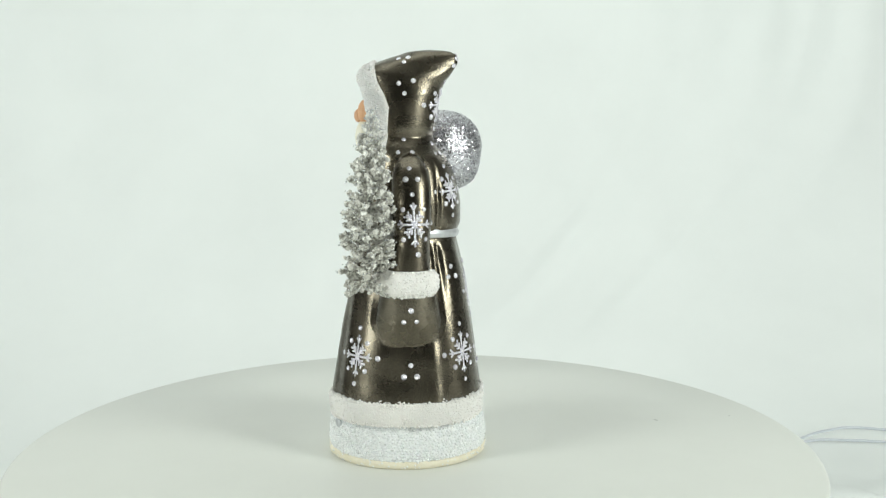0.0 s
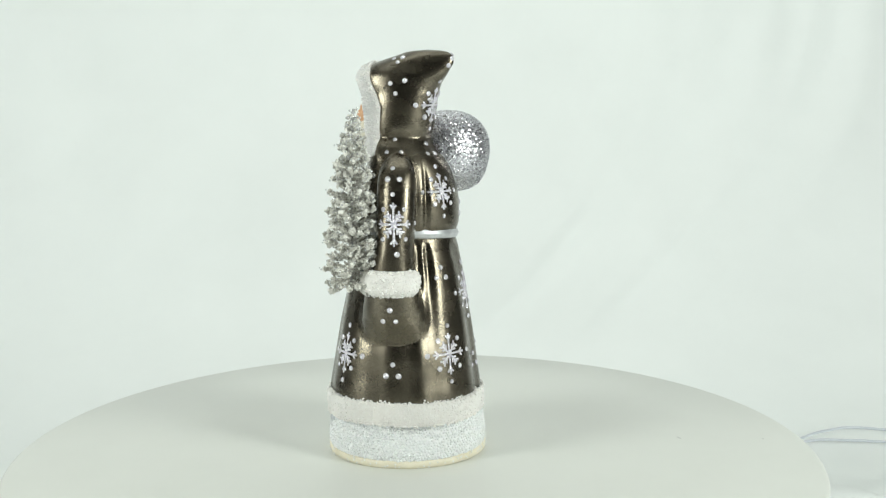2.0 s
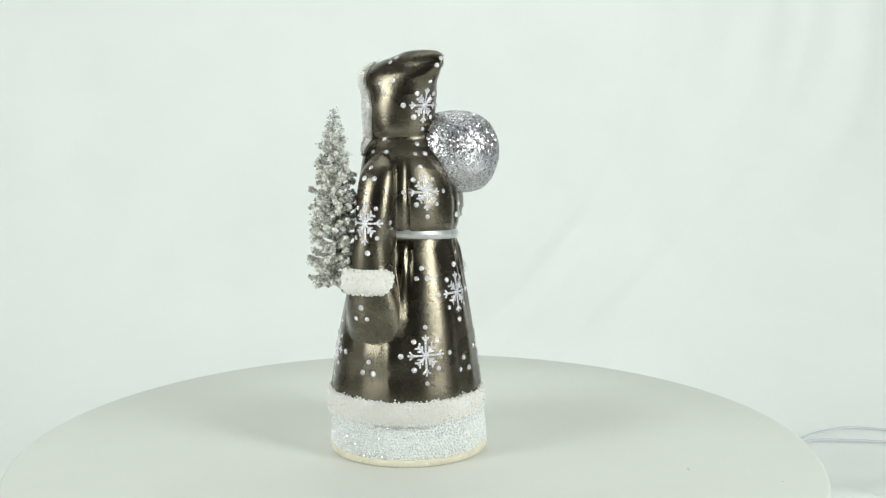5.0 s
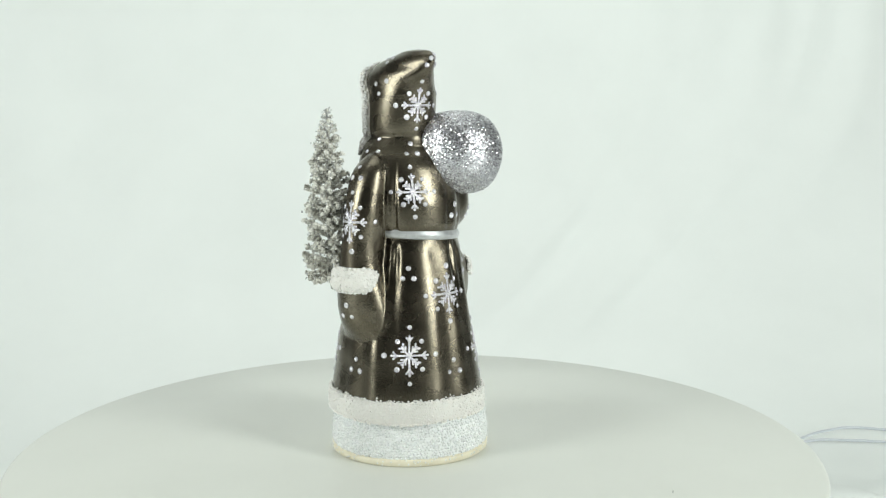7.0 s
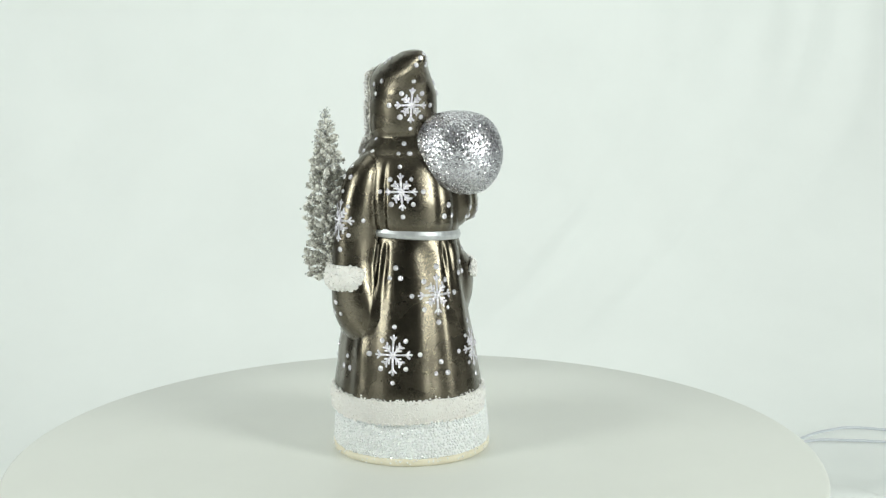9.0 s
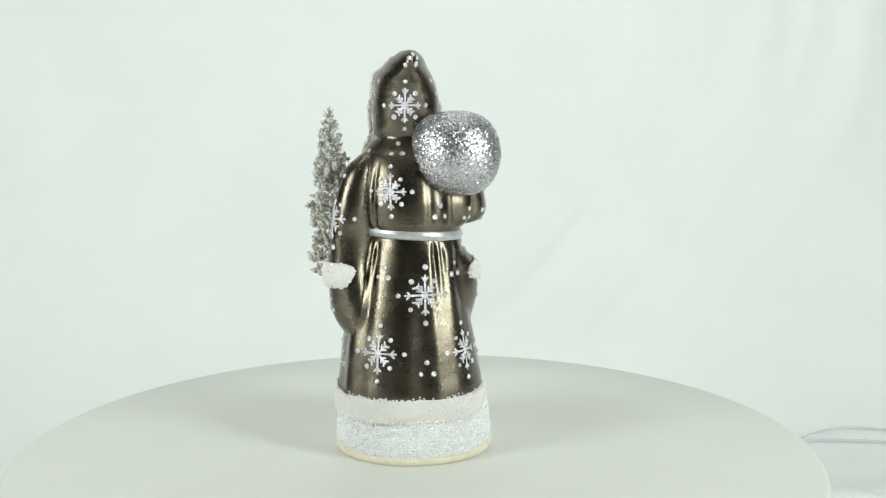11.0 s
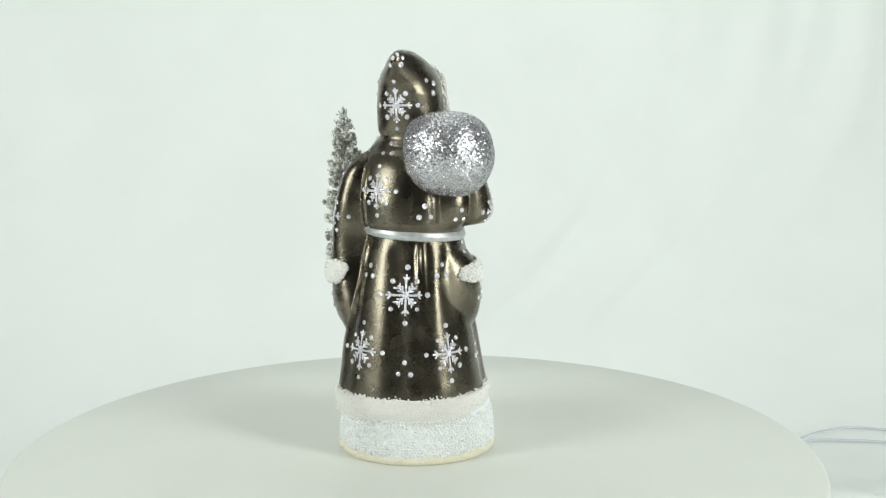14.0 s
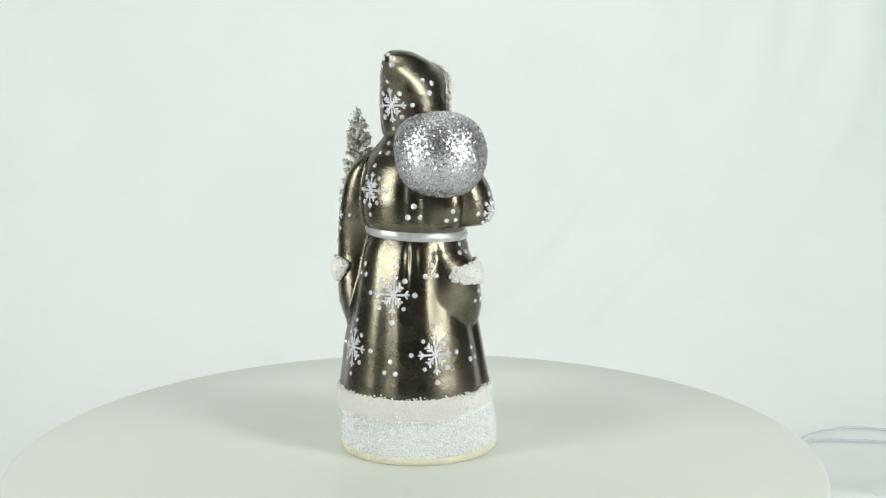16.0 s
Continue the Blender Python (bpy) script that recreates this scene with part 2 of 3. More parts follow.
def surface(phi, z, lobes=True):
    """Points of the robe (millimetres; x to its back, y to its right) for angles phi (degrees) and heights z."""
    phi, z = np.broadcast_arrays(np.asarray(phi, float), np.asarray(z, float))
    cx, cy, rx, ry = (curve_at(SECTION[:, 0], SECTION[:, k], z) for k in (1, 2, 3, 4))
    a = np.radians(phi)
    taper = 0.42 * np.clip((z - 246) / 18, 0, 1)
    c, n = np.cos(a), np.sin(a)
    square = np.where(z < 150, 2 / 2.3, 1.0) + np.clip((z - 142) / 8, 0, 1) * np.where(z < 150, 1 - 2 / 2.3, 0)
    c, n = np.sign(c) * np.abs(c) ** square, np.sign(n) * np.abs(n) ** square
    chest = np.interp(z, (150, 172, 184, 205, 212, 218), (1, 0.9, 0.78, 0.66, 0.75, 1))
    apron = np.interp(z, (28, 60, 109, 135, 152), (0.945, 0.95, 0.945, 0.95, 1))
    brow = np.interp(z, (212, 218, 226, 234, 247, 260, 266), (0, 0.30, 0.33, 0.33, 0.22, 0.03, 0))
    x = cx + rx * c * np.where(c < 0, chest * apron * (1 - brow * np.abs(c) ** 1.6), 1)
    y = cy + ry * n * (1 - taper * np.cos(a))
    face = np.clip((z - 212) / 10, 0, 1) * ((1 - np.cos(a)) / 2) ** 1.5
    y = cy + (y - cy) * (1 - 0.15 * face)
    ang, r = np.degrees(np.arctan2(y, x)), np.hypot(x, y)
    low = np.clip((z - 30) / 25, 0, 1) * np.clip((149 - z) / 10, 0, 1)
    up = np.clip((z - 152) / 8, 0, 1) * np.clip((205 - z) / 25, 0, 1)
    fold = np.zeros_like(r)
    for at, deep, wide in ((18, 2.4, 3.0), (27, 1.2, 3), (-46, 2.6, 3.2), (-56, 2.0, 3), (50, 1.2, 5), (-8, 0.8, 7), (140, 1.5, 5), (-130, 1.6, 5), (175, 1.2, 6)):
        spread = 1 + 1.6 * np.clip((146 - z) / 100, 0, 1)
        fold += deep * groove(ang, at, wide * spread) * low * (0.04 + 0.96 * np.clip((z - 66) / 79, 0, 1) ** 2)
    for at, deep, wide in ((-47, 1.6, 3), (14, 0.8, 5), (36, 1.0, 5)):
        fold += deep * groove(ang, at, wide) * up
    wave = 0.6 * np.sin(np.radians(ang * 8 + 40)) + 0.42 * np.sin(np.radians(ang * 15 + 70 + 0.2 * z)) * (1 + 0.6 * np.sin(np.radians(ang * 4)))
    fold += np.clip((z - 26) / 20, 0, 1) * np.clip((149 - z) / 10, 0, 1) * wave * np.clip((140 - z) / 50, 0.35, 1) * (1 - 0.75 * (groove(ang, 42, 22) + groove(ang, -105, 20)) * np.clip((115 - z) / 30, 0, 1))
    fold += 0.25 * np.sin(np.radians(ang * 3 + z * 2.3)) * np.clip((z - 35) / 40, 0, 1) * np.clip((250 - z) / 20, 0, 1)
    r2 = np.where(z < 212, r - fold, r)
    if lobes:
        r2 = lobe(r2, ang, z, RIGHT_MITT, 2.6, 1.0)
        r2 = lobe(r2, ang, z, RIGHT_FOREARM, 2.4, 1.0)
        r2 = lobe(r2, ang, z, RIGHT_ELBOW, 2.4)
        r2 = lobe(r2, ang, z, LEFT_ARM, 2.3, 0.75 * np.clip((122 - z) / 22, 0, 1))
    k = r2 / np.maximum(r, 1e-6)
    return np.stack([x * k, y * k, z], -1)


def normal(phi, z):
    a = surface(phi + 0.4, z) - surface(phi - 0.4, z)
    b = surface(phi, np.asarray(z) + 0.4) - surface(phi, np.asarray(z) - 0.4)
    n = np.cross(a, b)
    return n / np.maximum(np.linalg.norm(n, axis=-1, keepdims=True), 1e-9)


# <<< figure form


def edge(z):
    """Where the hood's trim ends, at height z."""
    return np.interp(z, (212, 224, 237, 246, 253, 268), (-8.5, -8, -7, -10.5, -14.5, -19.5))


def fur(p):
    """How far the hood's lining swells out beside its edge."""
    d = edge(p[..., 2]) - p[..., 0]
    return 2.3 * np.clip(d / 1.2, 0, 1) * np.exp(-(d / 9) ** 2) * np.clip((267 - p[..., 2]) / 8, 0, 1) * np.clip((p[..., 2] - 207) / 8, 0, 1)


def lattice(lo, hi, bottom, top, step, radius, loose=0.09):
    """Loose hexagonal rows of angles and heights."""
    out = []
    rows = int((top - bottom) / (step * 0.86))
    for i in range(rows):
        n = int(math.radians(hi - lo) * radius / step)
        a = lo + (np.arange(n) + 0.5 * (i % 2) + rng.normal(0, loose, n)) * (hi - lo) / n
        out.append(np.stack([a, bottom + (i + 0.5) * step * 0.86 + rng.normal(0, loose, n) * step], -1))
    return np.concatenate(out)


def trim(bag, lo, hi, bottom, top, swell, step, size, pinch=0.0, keep=None):
    """A padded band on the robe, set with pearl beads."""
    na, nz = int((hi - lo) / 1.5) + 2, 24
    a, z = np.meshgrid(np.linspace(lo, hi, na), np.linspace(bottom, top, nz))
    ring = hi - lo > 350
    centre = (bottom + top) / 2

    def squeeze(aa):
        w = np.clip((aa - lo) / (hi - lo), 0, 1)
        if ring or keep is not None:
            return np.ones_like(w)
        return np.clip(1 - np.abs(2 * w - 1) ** 9, 0.02, 1) ** 0.45 * np.clip(1 - pinch + pinch * 1.8 * w, 0, 1)

    def lift(aa, zz):
        f = squeeze(aa)
        s = np.clip((zz - bottom) / (top - bottom), 0, 1) ** (1.7 if ring else 1.0)
        up = np.clip(1 - np.abs(2 * s - 1) ** 3.0, 0, 1) ** 0.5 * np.sqrt(f)
        if ring:
            up = np.maximum(up, np.clip((s - 0.3) * 3, 0, 0.9)) * np.clip((top + 0.3 - zz) / 2.2, 0, 1) ** 0.5
        zz = centre + (zz - centre) * f
        return surface(aa, zz) + normal(aa, zz) * (swell * (np.where(zz < centre, 0.4 + 0.6 * up, up) if ring else up))[..., None]

    band = lift(a, z)
    if keep is None:
        bag.grid(band + normal(a, z) * 0.65 * size, 2)
    g = lattice(lo, hi, bottom - 0.4, top + 0.4, step, 52 if hi - lo > 350 else 60, 0.2)
    if keep is not None:
        g = g[keep(surface(g[:, 0], g[:, 1]), g)]
    p = lift(g[:, 0], g[:, 1])
    if keep is not None:
        p = p + normal(g[:, 0], g[:, 1]) * fur(surface(g[:, 0], g[:, 1]))[:, None]
    p = p + normal(g[:, 0], g[:, 1]) * (rng.uniform(-0.2, 0.25, len(p)) + 0.6 * (rng.random(len(p)) > 0.94))[:, None]
    rim = (g[:, 1] > top - 1.0) | (g[:, 1] < bottom + 0.6) if keep is None else p[:, 0] > edge(p[:, 2]) - 1.3
    rim = rim & (rng.random(len(p)) > 0.35)
    p = p + normal(g[:, 0], g[:, 1]) * (0.6 * rim)[:, None]
    beads(bag, p, rng.uniform(0.8, 1.2, len(p)) * size * (1 + 0.35 * rim), 1)


def dots(bag, spots, radius):
    """Raised round dots of glitter paint."""
    s = np.array(spots, float)
    p, n = surface(s[:, 0], s[:, 1]), normal(s[:, 0], s[:, 1])
    beads(bag, p, np.full(len(s), radius) * rng.uniform(0.88, 1.25, len(s)), 3, BALL2, (n, 0.5))


def unroll(phi, z, u, v):
    """Angle and height of a spot u mm to the right of and v mm above (phi, z), as seen from outside."""
    p, q = surface(phi, z), surface(phi + 1, z)
    per = np.hypot(*(q - p)[:2])
    return phi + u / per, z + v


def stroke(bag, phi, z, a, b, wide):
    """A bead line of paint between two spots given in mm about (phi, z)."""
    n = max(3, int(math.dist(a, b) / 0.55) + 1)
    t = np.linspace(0, 1, n)
    u, v = a[0] + (b[0] - a[0]) * t, a[1] + (b[1] - a[1]) * t
    ph, zz = unroll(phi, z, u, v)
    p, nn = surface(ph, zz), normal(ph, zz)
    beads(bag, p, wide * rng.uniform(0.8, 1.2, n), 3, BALL1, (nn, 0.45))


def snowflake(bag, phi, z, w, h, dot=1.65, ring=True):
    """Four long forked arms, four short feathered ones and a ring of dots."""
    for k in range(8):
        a = math.radians(45 * k)
        long = 1.0 if k % 2 == 0 else 0.62
        dx, dz = math.sin(a) * w * long, math.cos(a) * h * long

        def at(s, side):
            q = a + side
            return (math.sin(a) * w * long * s + math.sin(q) * w * (0 if side == 0 else 0.24),
                    math.cos(a) * h * long * s + math.cos(q) * h * (0 if side == 0 else 0.24))

        stroke(bag, phi, z, (0, 0), (dx, dz), 0.9)
        for s in ((0.72,) if k % 2 == 0 else (0.45, 0.8)):
            for side in (-0.75, 0.75):
                stroke(bag, phi, z, (dx * s, dz * s), at(s, side), 0.84)
        if ring:
            f = 1.42 if k % 2 == 0 else 1.0
            u, v = unroll(phi, z, math.sin(a) * w * f * (1.0 if k % 2 == 0 else 0.98), math.cos(a) * h * f)
            dots(bag, [(float(u), float(v))], dot)
    stroke(bag, phi, z, (-1, 0), (1, 0), 1.0)


def triple(bag, phi, z, wide=4.0, dot=1.7):
    s = [unroll(phi, z, u * wide, v * wide) for u, v in ((-1.0, -0.7), (1.05, -0.7), (0.05, 1.15))]
    dots(bag, [(float(a), float(b)) for a, b in s], dot)


FLAKES = [(-76.5, 163, 10.5, 13.5), (-29.5, 74.8, 12, 13), (-25.5, 182, 10.5, 11.5), (-7.5, 238.6, 10.5, 11), (7.5, 113.3, 11.5, 13), (46.5, 73.9, 11.5, 13),
          (-124, 73.4, 11, 13), (100, 166, 9, 9)]
TRIPLES = [(-80.7, 64.8, 4.1), (-81.8, 102.8, 4.1), (-32.4, 127.5, 3.6), (6.8, 64, 4.1), (-75.5, 194.2, 3.7), (-73, 211.2, 4.4), (-19.2, 209.2, 3.5),
           (27.6, 167.7, 4.0), (64.7, 164.8, 3.3), (46.4, 128.3, 3.8), (87, 69.4, 4.0), (92.5, 108.5, 3.5), (87, 141.2, 3.0)]
HOOD_DOTS = [(-85.5, 253), (-69, 254.8), (-75.5, 246.4), (59.5, 255), (72, 253.2), (60, 246.8), (-10, 269.3), (35, 269.5), (-17.5, 264.7), (25.5, 265.1), (12, 271.8),
             (-103.5, 267.1), (-112, 270.2), (-125, 269.5)]


def figurine():
    """The hooded figure, one mesh."""
    bag = Bag()
    z = np.concatenate([np.arange(32, 262, 0.65), np.arange(262, 273.5, 0.45), np.linspace(273.5, 275.5, 14)])
    phi = np.arange(0, 360, 0.5)
    skin = surface(phi[None], z[:, None])
    a, b = np.meshgrid(phi, z)
    skin = skin + normal(a, b) * fur(skin)[..., None] * (b > 206)[..., None]
    bag.grid(skin, 0, wrap=True)
    lined = ((skin[..., 0] < edge(skin[..., 2]) + 0.2) & (skin[..., 2] > 206) & (skin[..., 2] < 267.5))[:-1].ravel()
    bag.m = [2 if k else 0 for k in lined]
    # belt
    a = np.arange(0, 360, 2.0)
    rows = []
    for s in np.linspace(0, 1, 9):
        zz = 149.0 + 6.6 * s
        lift = 2.2 * math.sqrt(max(0, 1 - abs(2 * s - 1) ** 3)) - 0.3 + 0.35 * math.cos(s * math.pi * 4)
        base = surface(a, np.full_like(a, 151.0), False)
        base[:, 2] = zz + 2.4 * np.cos(np.radians(a + 85))
        n = base * (1, 1, 0)
        rows.append(base + n / np.linalg.norm(n, axis=1, keepdims=True) * lift)
    bag.grid(np.array(rows), 4, wrap=True)
    # trims
    trim(bag, 0, 360, 29.2, 44.2, 1.9, 1.25, 0.74)
    trim(bag, -113, -63, 116.5, 133, 4.2, 1.5, 0.92)
    trim(bag, 67, 122, 117.5, 132.5, 2.8, 1.5, 0.92, pinch=0.45)
    trim(bag, 86, 274, 206, 268, 1.0, 1.2, 0.85, keep=lambda p, g: p[:, 0] < edge(p[:, 2]))
    # loose beads along the hem's upper edge
    g = np.stack([rng.uniform(0, 360, 420), 43.6 + rng.gamma(1.6, 0.45, 420)], -1)
    beads(bag, surface(g[:, 0], g[:, 1]) + normal(g[:, 0], g[:, 1]) * rng.uniform(0.2, 1.1, (420, 1)), rng.uniform(0.55, 0.95, 420), 1)
    # the plain face and beard
    for c, r, m in (((-27.2, -1, 234), (5.2, 8.5, 9), 5), ((-31.8, -1.6, 231.8), (3.0, 3.4, 4.6), 5), ((-28.0, -1.5, 217), (6, 12, 12.5), 6)):
        bag.put(BALL2[0] * r + c, BALL2[1], m)
    for f in FLAKES:
        snowflake(bag, *f)
    for t in TRIPLES:
        triple(bag, *t)
    dots(bag, HOOD_DOTS, 1.7)
    return bag


FIG_TURN, FIG_AT = math.radians(-8), (-0.00643, -0.00064, 0)


def settle(ob):
    """Body millimetres to metres, turned to its place on the turntable."""
    ob.data.transform(Matrix.Rotation(FIG_TURN, 4, "Z") @ Matrix.Diagonal((MM, MM, MM, 1)))


# ---- setting ----


def dip(y, x=0.0):
    """How far the cloth sinks behind the turntable, most on the west side. The slope is added to darken it."""
    k = np.clip((np.asarray(y) + 0.05) / 0.47, 0, 1)
    return -0.045 * k * k * (3 - 2 * k) * (1 + 0.7 * np.clip((-np.asarray(x) - 0.15) / 0.25, 0, 1))


def build_sheet():
    floor_y, bend, low = 0.46, 0.5, -0.10
    bag = Bag()
    s = np.concatenate([np.linspace(0, 1.9, 120), 1.9 + np.linspace(0, 1, 50)[1:] * bend * math.pi / 2, 1.9 + bend * math.pi / 2 + np.linspace(0, 1.35, 90)[1:]])
    x = np.linspace(-1.35, 1.35, 240)
    S, X = np.meshgrid(s, x, indexing="ij")
    ang = np.clip((S - 1.9) / bend, 0, math.pi / 2)
    up = np.maximum(S - 1.9 - bend * math.pi / 2, 0)
    Y = floor_y - 1.9 + np.minimum(S, 1.9) + bend * np.sin(ang)
    Z = low + bend * (1 - np.cos(ang)) + up
    N = np.stack([0 * ang, -np.sin(ang), np.cos(ang)], -1)
    hang = np.clip(ang / 1.2, 0, 1)

    def ridge(line, wide):
        return np.exp(-(line / wide) ** 2)

    bump = 0.008 * np.sin(3.1 * X + 0.6) * hang
    for x0, top, bow, wide, high in ((0.37, 0.35, 1.9, 0.030, 0.012), (0.44, 0.36, 1.7, 0.045, 0.009), (0.54, 0.42, 1.25, 0.040, 0.012), (0.70, 0.38, 1.9, 0.036, 0.009), (0.62, 0.45, 1.6, 0.022, 0.006), (0.30, 0.40, 1.3, 0.02, 0.005),
                                     (-0.4, 0.5, -0.2, 0.10, 0.004), (-0.8, 0.4, -0.5, 0.09, 0.005), (0.08, 0.4, 0.8, 0.07, 0.004)):
        bump = bump + high * ridge(X - x0 + bow * np.clip(top - Z, 0, 1) ** 2 - 0.05 * np.clip(Z - top, 0, 2), wide) * np.clip(ang / 0.5, 0, 1)
    flat = 1 - hang
    for x0, y0, dx, dy, wide, high in ((0.42, 0.02, 0.9, 0.25, 0.02, 0.008), (0.46, -0.12, 0.95, -0.1, 0.018, 0.007), (0.5, 0.25, 0.8, 0.5, 0.03, 0.008),
                                       (-0.42, 0.05, 0.9, 0.35, 0.02, 0.008), (-0.4, -0.1, 0.9, 0.1, 0.016, 0.007), (-0.55, 0.3, 0.9, -0.3, 0.03, 0.008),
                                       (-0.41, 0.345, 0.95, 0.30, 0.026, 0.018), (-0.39, 0.262, 0.93, 0.36, 0.022, 0.024), (0.40, 0.165, 0.98, -0.1, 0.013, 0.018)):
        across = (X - x0) * -dy + (Y - y0) * dx
        along = (X - x0) * dx + (Y - y0) * dy
        bump = bump + high * ridge(across + 0.01 * np.sin(along * 14), wide) * ridge(along, 0.22) * flat
    P = np.stack([X, Y, Z + dip(Y, X)], -1) + N * bump[..., None]
    bag.grid(P, 0, flip=False)
    ob = new("backdrop", bag.mesh("backdrop", SHEET))
    return tagged(ob, "white cotton sheet swept up behind the turntable", "backdrop", kind="structure")


def slab(name, lo, hi, mat, label, cat):
    bm = bmesh.new()
    bmesh.ops.create_cube(bm, size=1)
    bm.transform(Matrix.Translation([(a + b) / 2 for a, b in zip(lo, hi)]) @ Matrix.Diagonal((*[b - a for a, b in zip(lo, hi)], 1)))
    me = bpy.data.meshes.new(name)
    bm.to_mesh(me)
    bm.free()
    me.materials.append(mat)
    return tagged(new(name, me), label, cat, kind="structure")


def build_room():
    w, n, s, top, low = 1.9, 1.6, -2.2, 1.7, -0.82
    slab("floor", (-w, s, low - 0.1), (w, n, low), BOARD, "plain floor of the studio room", "floor")
    slab("ceiling", (-w, s, top), (w, n, top + 0.1), CEILING, "plain painted ceiling of the studio room", "ceiling")
    slab("wall_north", (-w - 0.1, n, low - 0.1), (w + 0.1, n + 0.1, top + 0.1), WALLPAINT, "plain painted wall behind the sheet", "wall")
    slab("wall_south", (-w - 0.1, s - 0.1, low - 0.1), (w + 0.1, s, top + 0.1), WALLPAINT, "plain painted wall of the studio room", "wall")
    slab("wall_west", (-w - 0.1, s, low - 0.1), (-w, n, top + 0.1), WALLPAINT, "plain painted wall of the studio room", "wall")
    slab("wall_east", (w, s, low - 0.1), (w + 0.1, n, top + 0.1), WALLPAINT, "plain painted wall of the studio room", "wall")
    slab("platform", (-1.35, -1.25, low), (1.35, 0.46, -0.182), BOARD, "plain table under the white sheet", "table")


def lathe(profile, n):
    a = np.radians(np.arange(0, 360, 360 / n))
    pr = np.array(profile)
    return np.stack([pr[:, :1] * np.cos(a), pr[:, :1] * np.sin(a), np.repeat(pr[:, 1:], n, 1)], -1)


def build_turntable():
    top = new("turntable")
    tagged(top, "round cream turntable disc on the white sheet", "turntable")
    R = 0.2775
    bag = Bag()
    bag.grid(lathe([(0.0001, 0), (0.05, 0), (0.15, 0), (R - 0.003, 0), (R - 0.001, -0.0006), (R, -0.002), (R, -0.010), (R - 0.001, -0.0116), (R - 0.003, -0.012), (0.0001, -0.012)], 240), 0, wrap=True, flip=True)
    part("disc", bag.mesh("disc", DISC), top)
    for x, y, turn, long, wide in ((0.1820, 0.0506, -56, 0.0030, 0.0004), (0.2411, 0.0598, 10, 0.0007, 0.0006)):
        bag = Bag()
        bag.put(BALL2[0] * (long, wide, 0.00012), BALL2[1])
        mark = part("scuff", bag.mesh("scuff", SCUFF), top, "small grey scuff mark")
        mark.data.transform(pose(x, y, 0.00005, 0, 0, turn))
    bag = Bag()
    bag.grid(lathe([(0.11, -0.012), (0.112, -0.014), (0.112, -0.125), (0.0001, -0.125)], 96), 0, wrap=True, flip=True)
    part("foot", bag.mesh("foot", DISC), top)
    return top


def build_base():
    base = new("pedestal")
    tagged(base, "round snowy base crusted with clear glass beads", "pedestal")
    bag = Bag()
    bag.grid(lathe([(0.1, 0), (54.2, 0), (55.0, 0.6), (55.1, 4.2), (54.4, 5.0), (50, 5.2)], 160), 0, wrap=True)
    settle(part("rim", bag.mesh("rim", CREAM), base, "cream card rim"))
    prof = [(53.6, 4.4), (54.3, 8), (54.1, 14), (53.4, 20), (52.5, 26), (52.0, 31.5), (40, 32)]
    bag = Bag()
    bag.grid(lathe(prof, 160), 0, wrap=True)
    settle(part("snow", bag.mesh("snow", SNOW), base))
    bag = Bag()
    bag.put(BALL2[0] * (3.8, 1.8, 3.4), BALL2[1])
    chip = part("chip", bag.mesh("chip", SILVER), base, "smooth silver chip")
    chip.data.transform(Matrix.Rotation(radians(-143), 4, "Z") @ Matrix.Translation((53.4, 0, 24.2)) @ pose(0, 0, 0, 0, 0, 90))
    settle(chip)
    bag = Bag()
    g = lattice(0, 360, 4.6, 31.5, 2.15, 53, 0.17)
    g = g[rng.random(len(g)) > 0.03 + 0.08 * (np.sin(np.radians(g[:, 0] * 5)) * np.sin(g[:, 1] * 0.6) > 0.6)]
    r = np.interp(g[:, 1], [p[1] for p in prof[:6]], [p[0] for p in prof[:6]]) + rng.uniform(-0.5, 0.05, len(g))
    p = np.stack([r * np.cos(np.radians(g[:, 0])), r * np.sin(np.radians(g[:, 0])), g[:, 1]], -1)
    beads(bag, p, rng.uniform(0.95, 1.22, len(p)), 0, BALL2)
    settle(part("bead_crust", bag.mesh("bead_crust", GLASS_BEAD), base, "clear glass beads", "stuff"))
    # Tiny tilted flakes, added to give the glass beads their glints.
    bag = Bag()
    n = 350
    a, z = rng.uniform(0, 2 * math.pi, n), rng.uniform(5, 31, n)
    r = np.interp(z, [p[1] for p in prof[:6]], [p[0] for p in prof[:6]]) + 0.95
    d = np.stack([np.cos(a), np.sin(a), 0 * a], -1)
    hexes(bag, np.stack([r * d[:, 0], r * d[:, 1], z], -1), d, 0.45, rng.uniform(0.3, 0.6, n))
    settle(part("sparkle", bag.mesh("sparkle", FROST), base, "tiny flakes added for the beads' glints", "stuff"))
    bag = Bag()
    m = 130
    a = rng.uniform(0, 2 * math.pi, m)
    p = np.stack([55.4 * np.cos(a), 55.4 * np.sin(a), rng.uniform(0.5, 5, m)], -1)
    beads(bag, p, rng.uniform(0.4, 0.7, m), 0, BALL1)
    settle(part("stray_beads", bag.mesh("stray_beads", GLASS_BEAD), base, "stray glass beads", "stuff"))
    return base


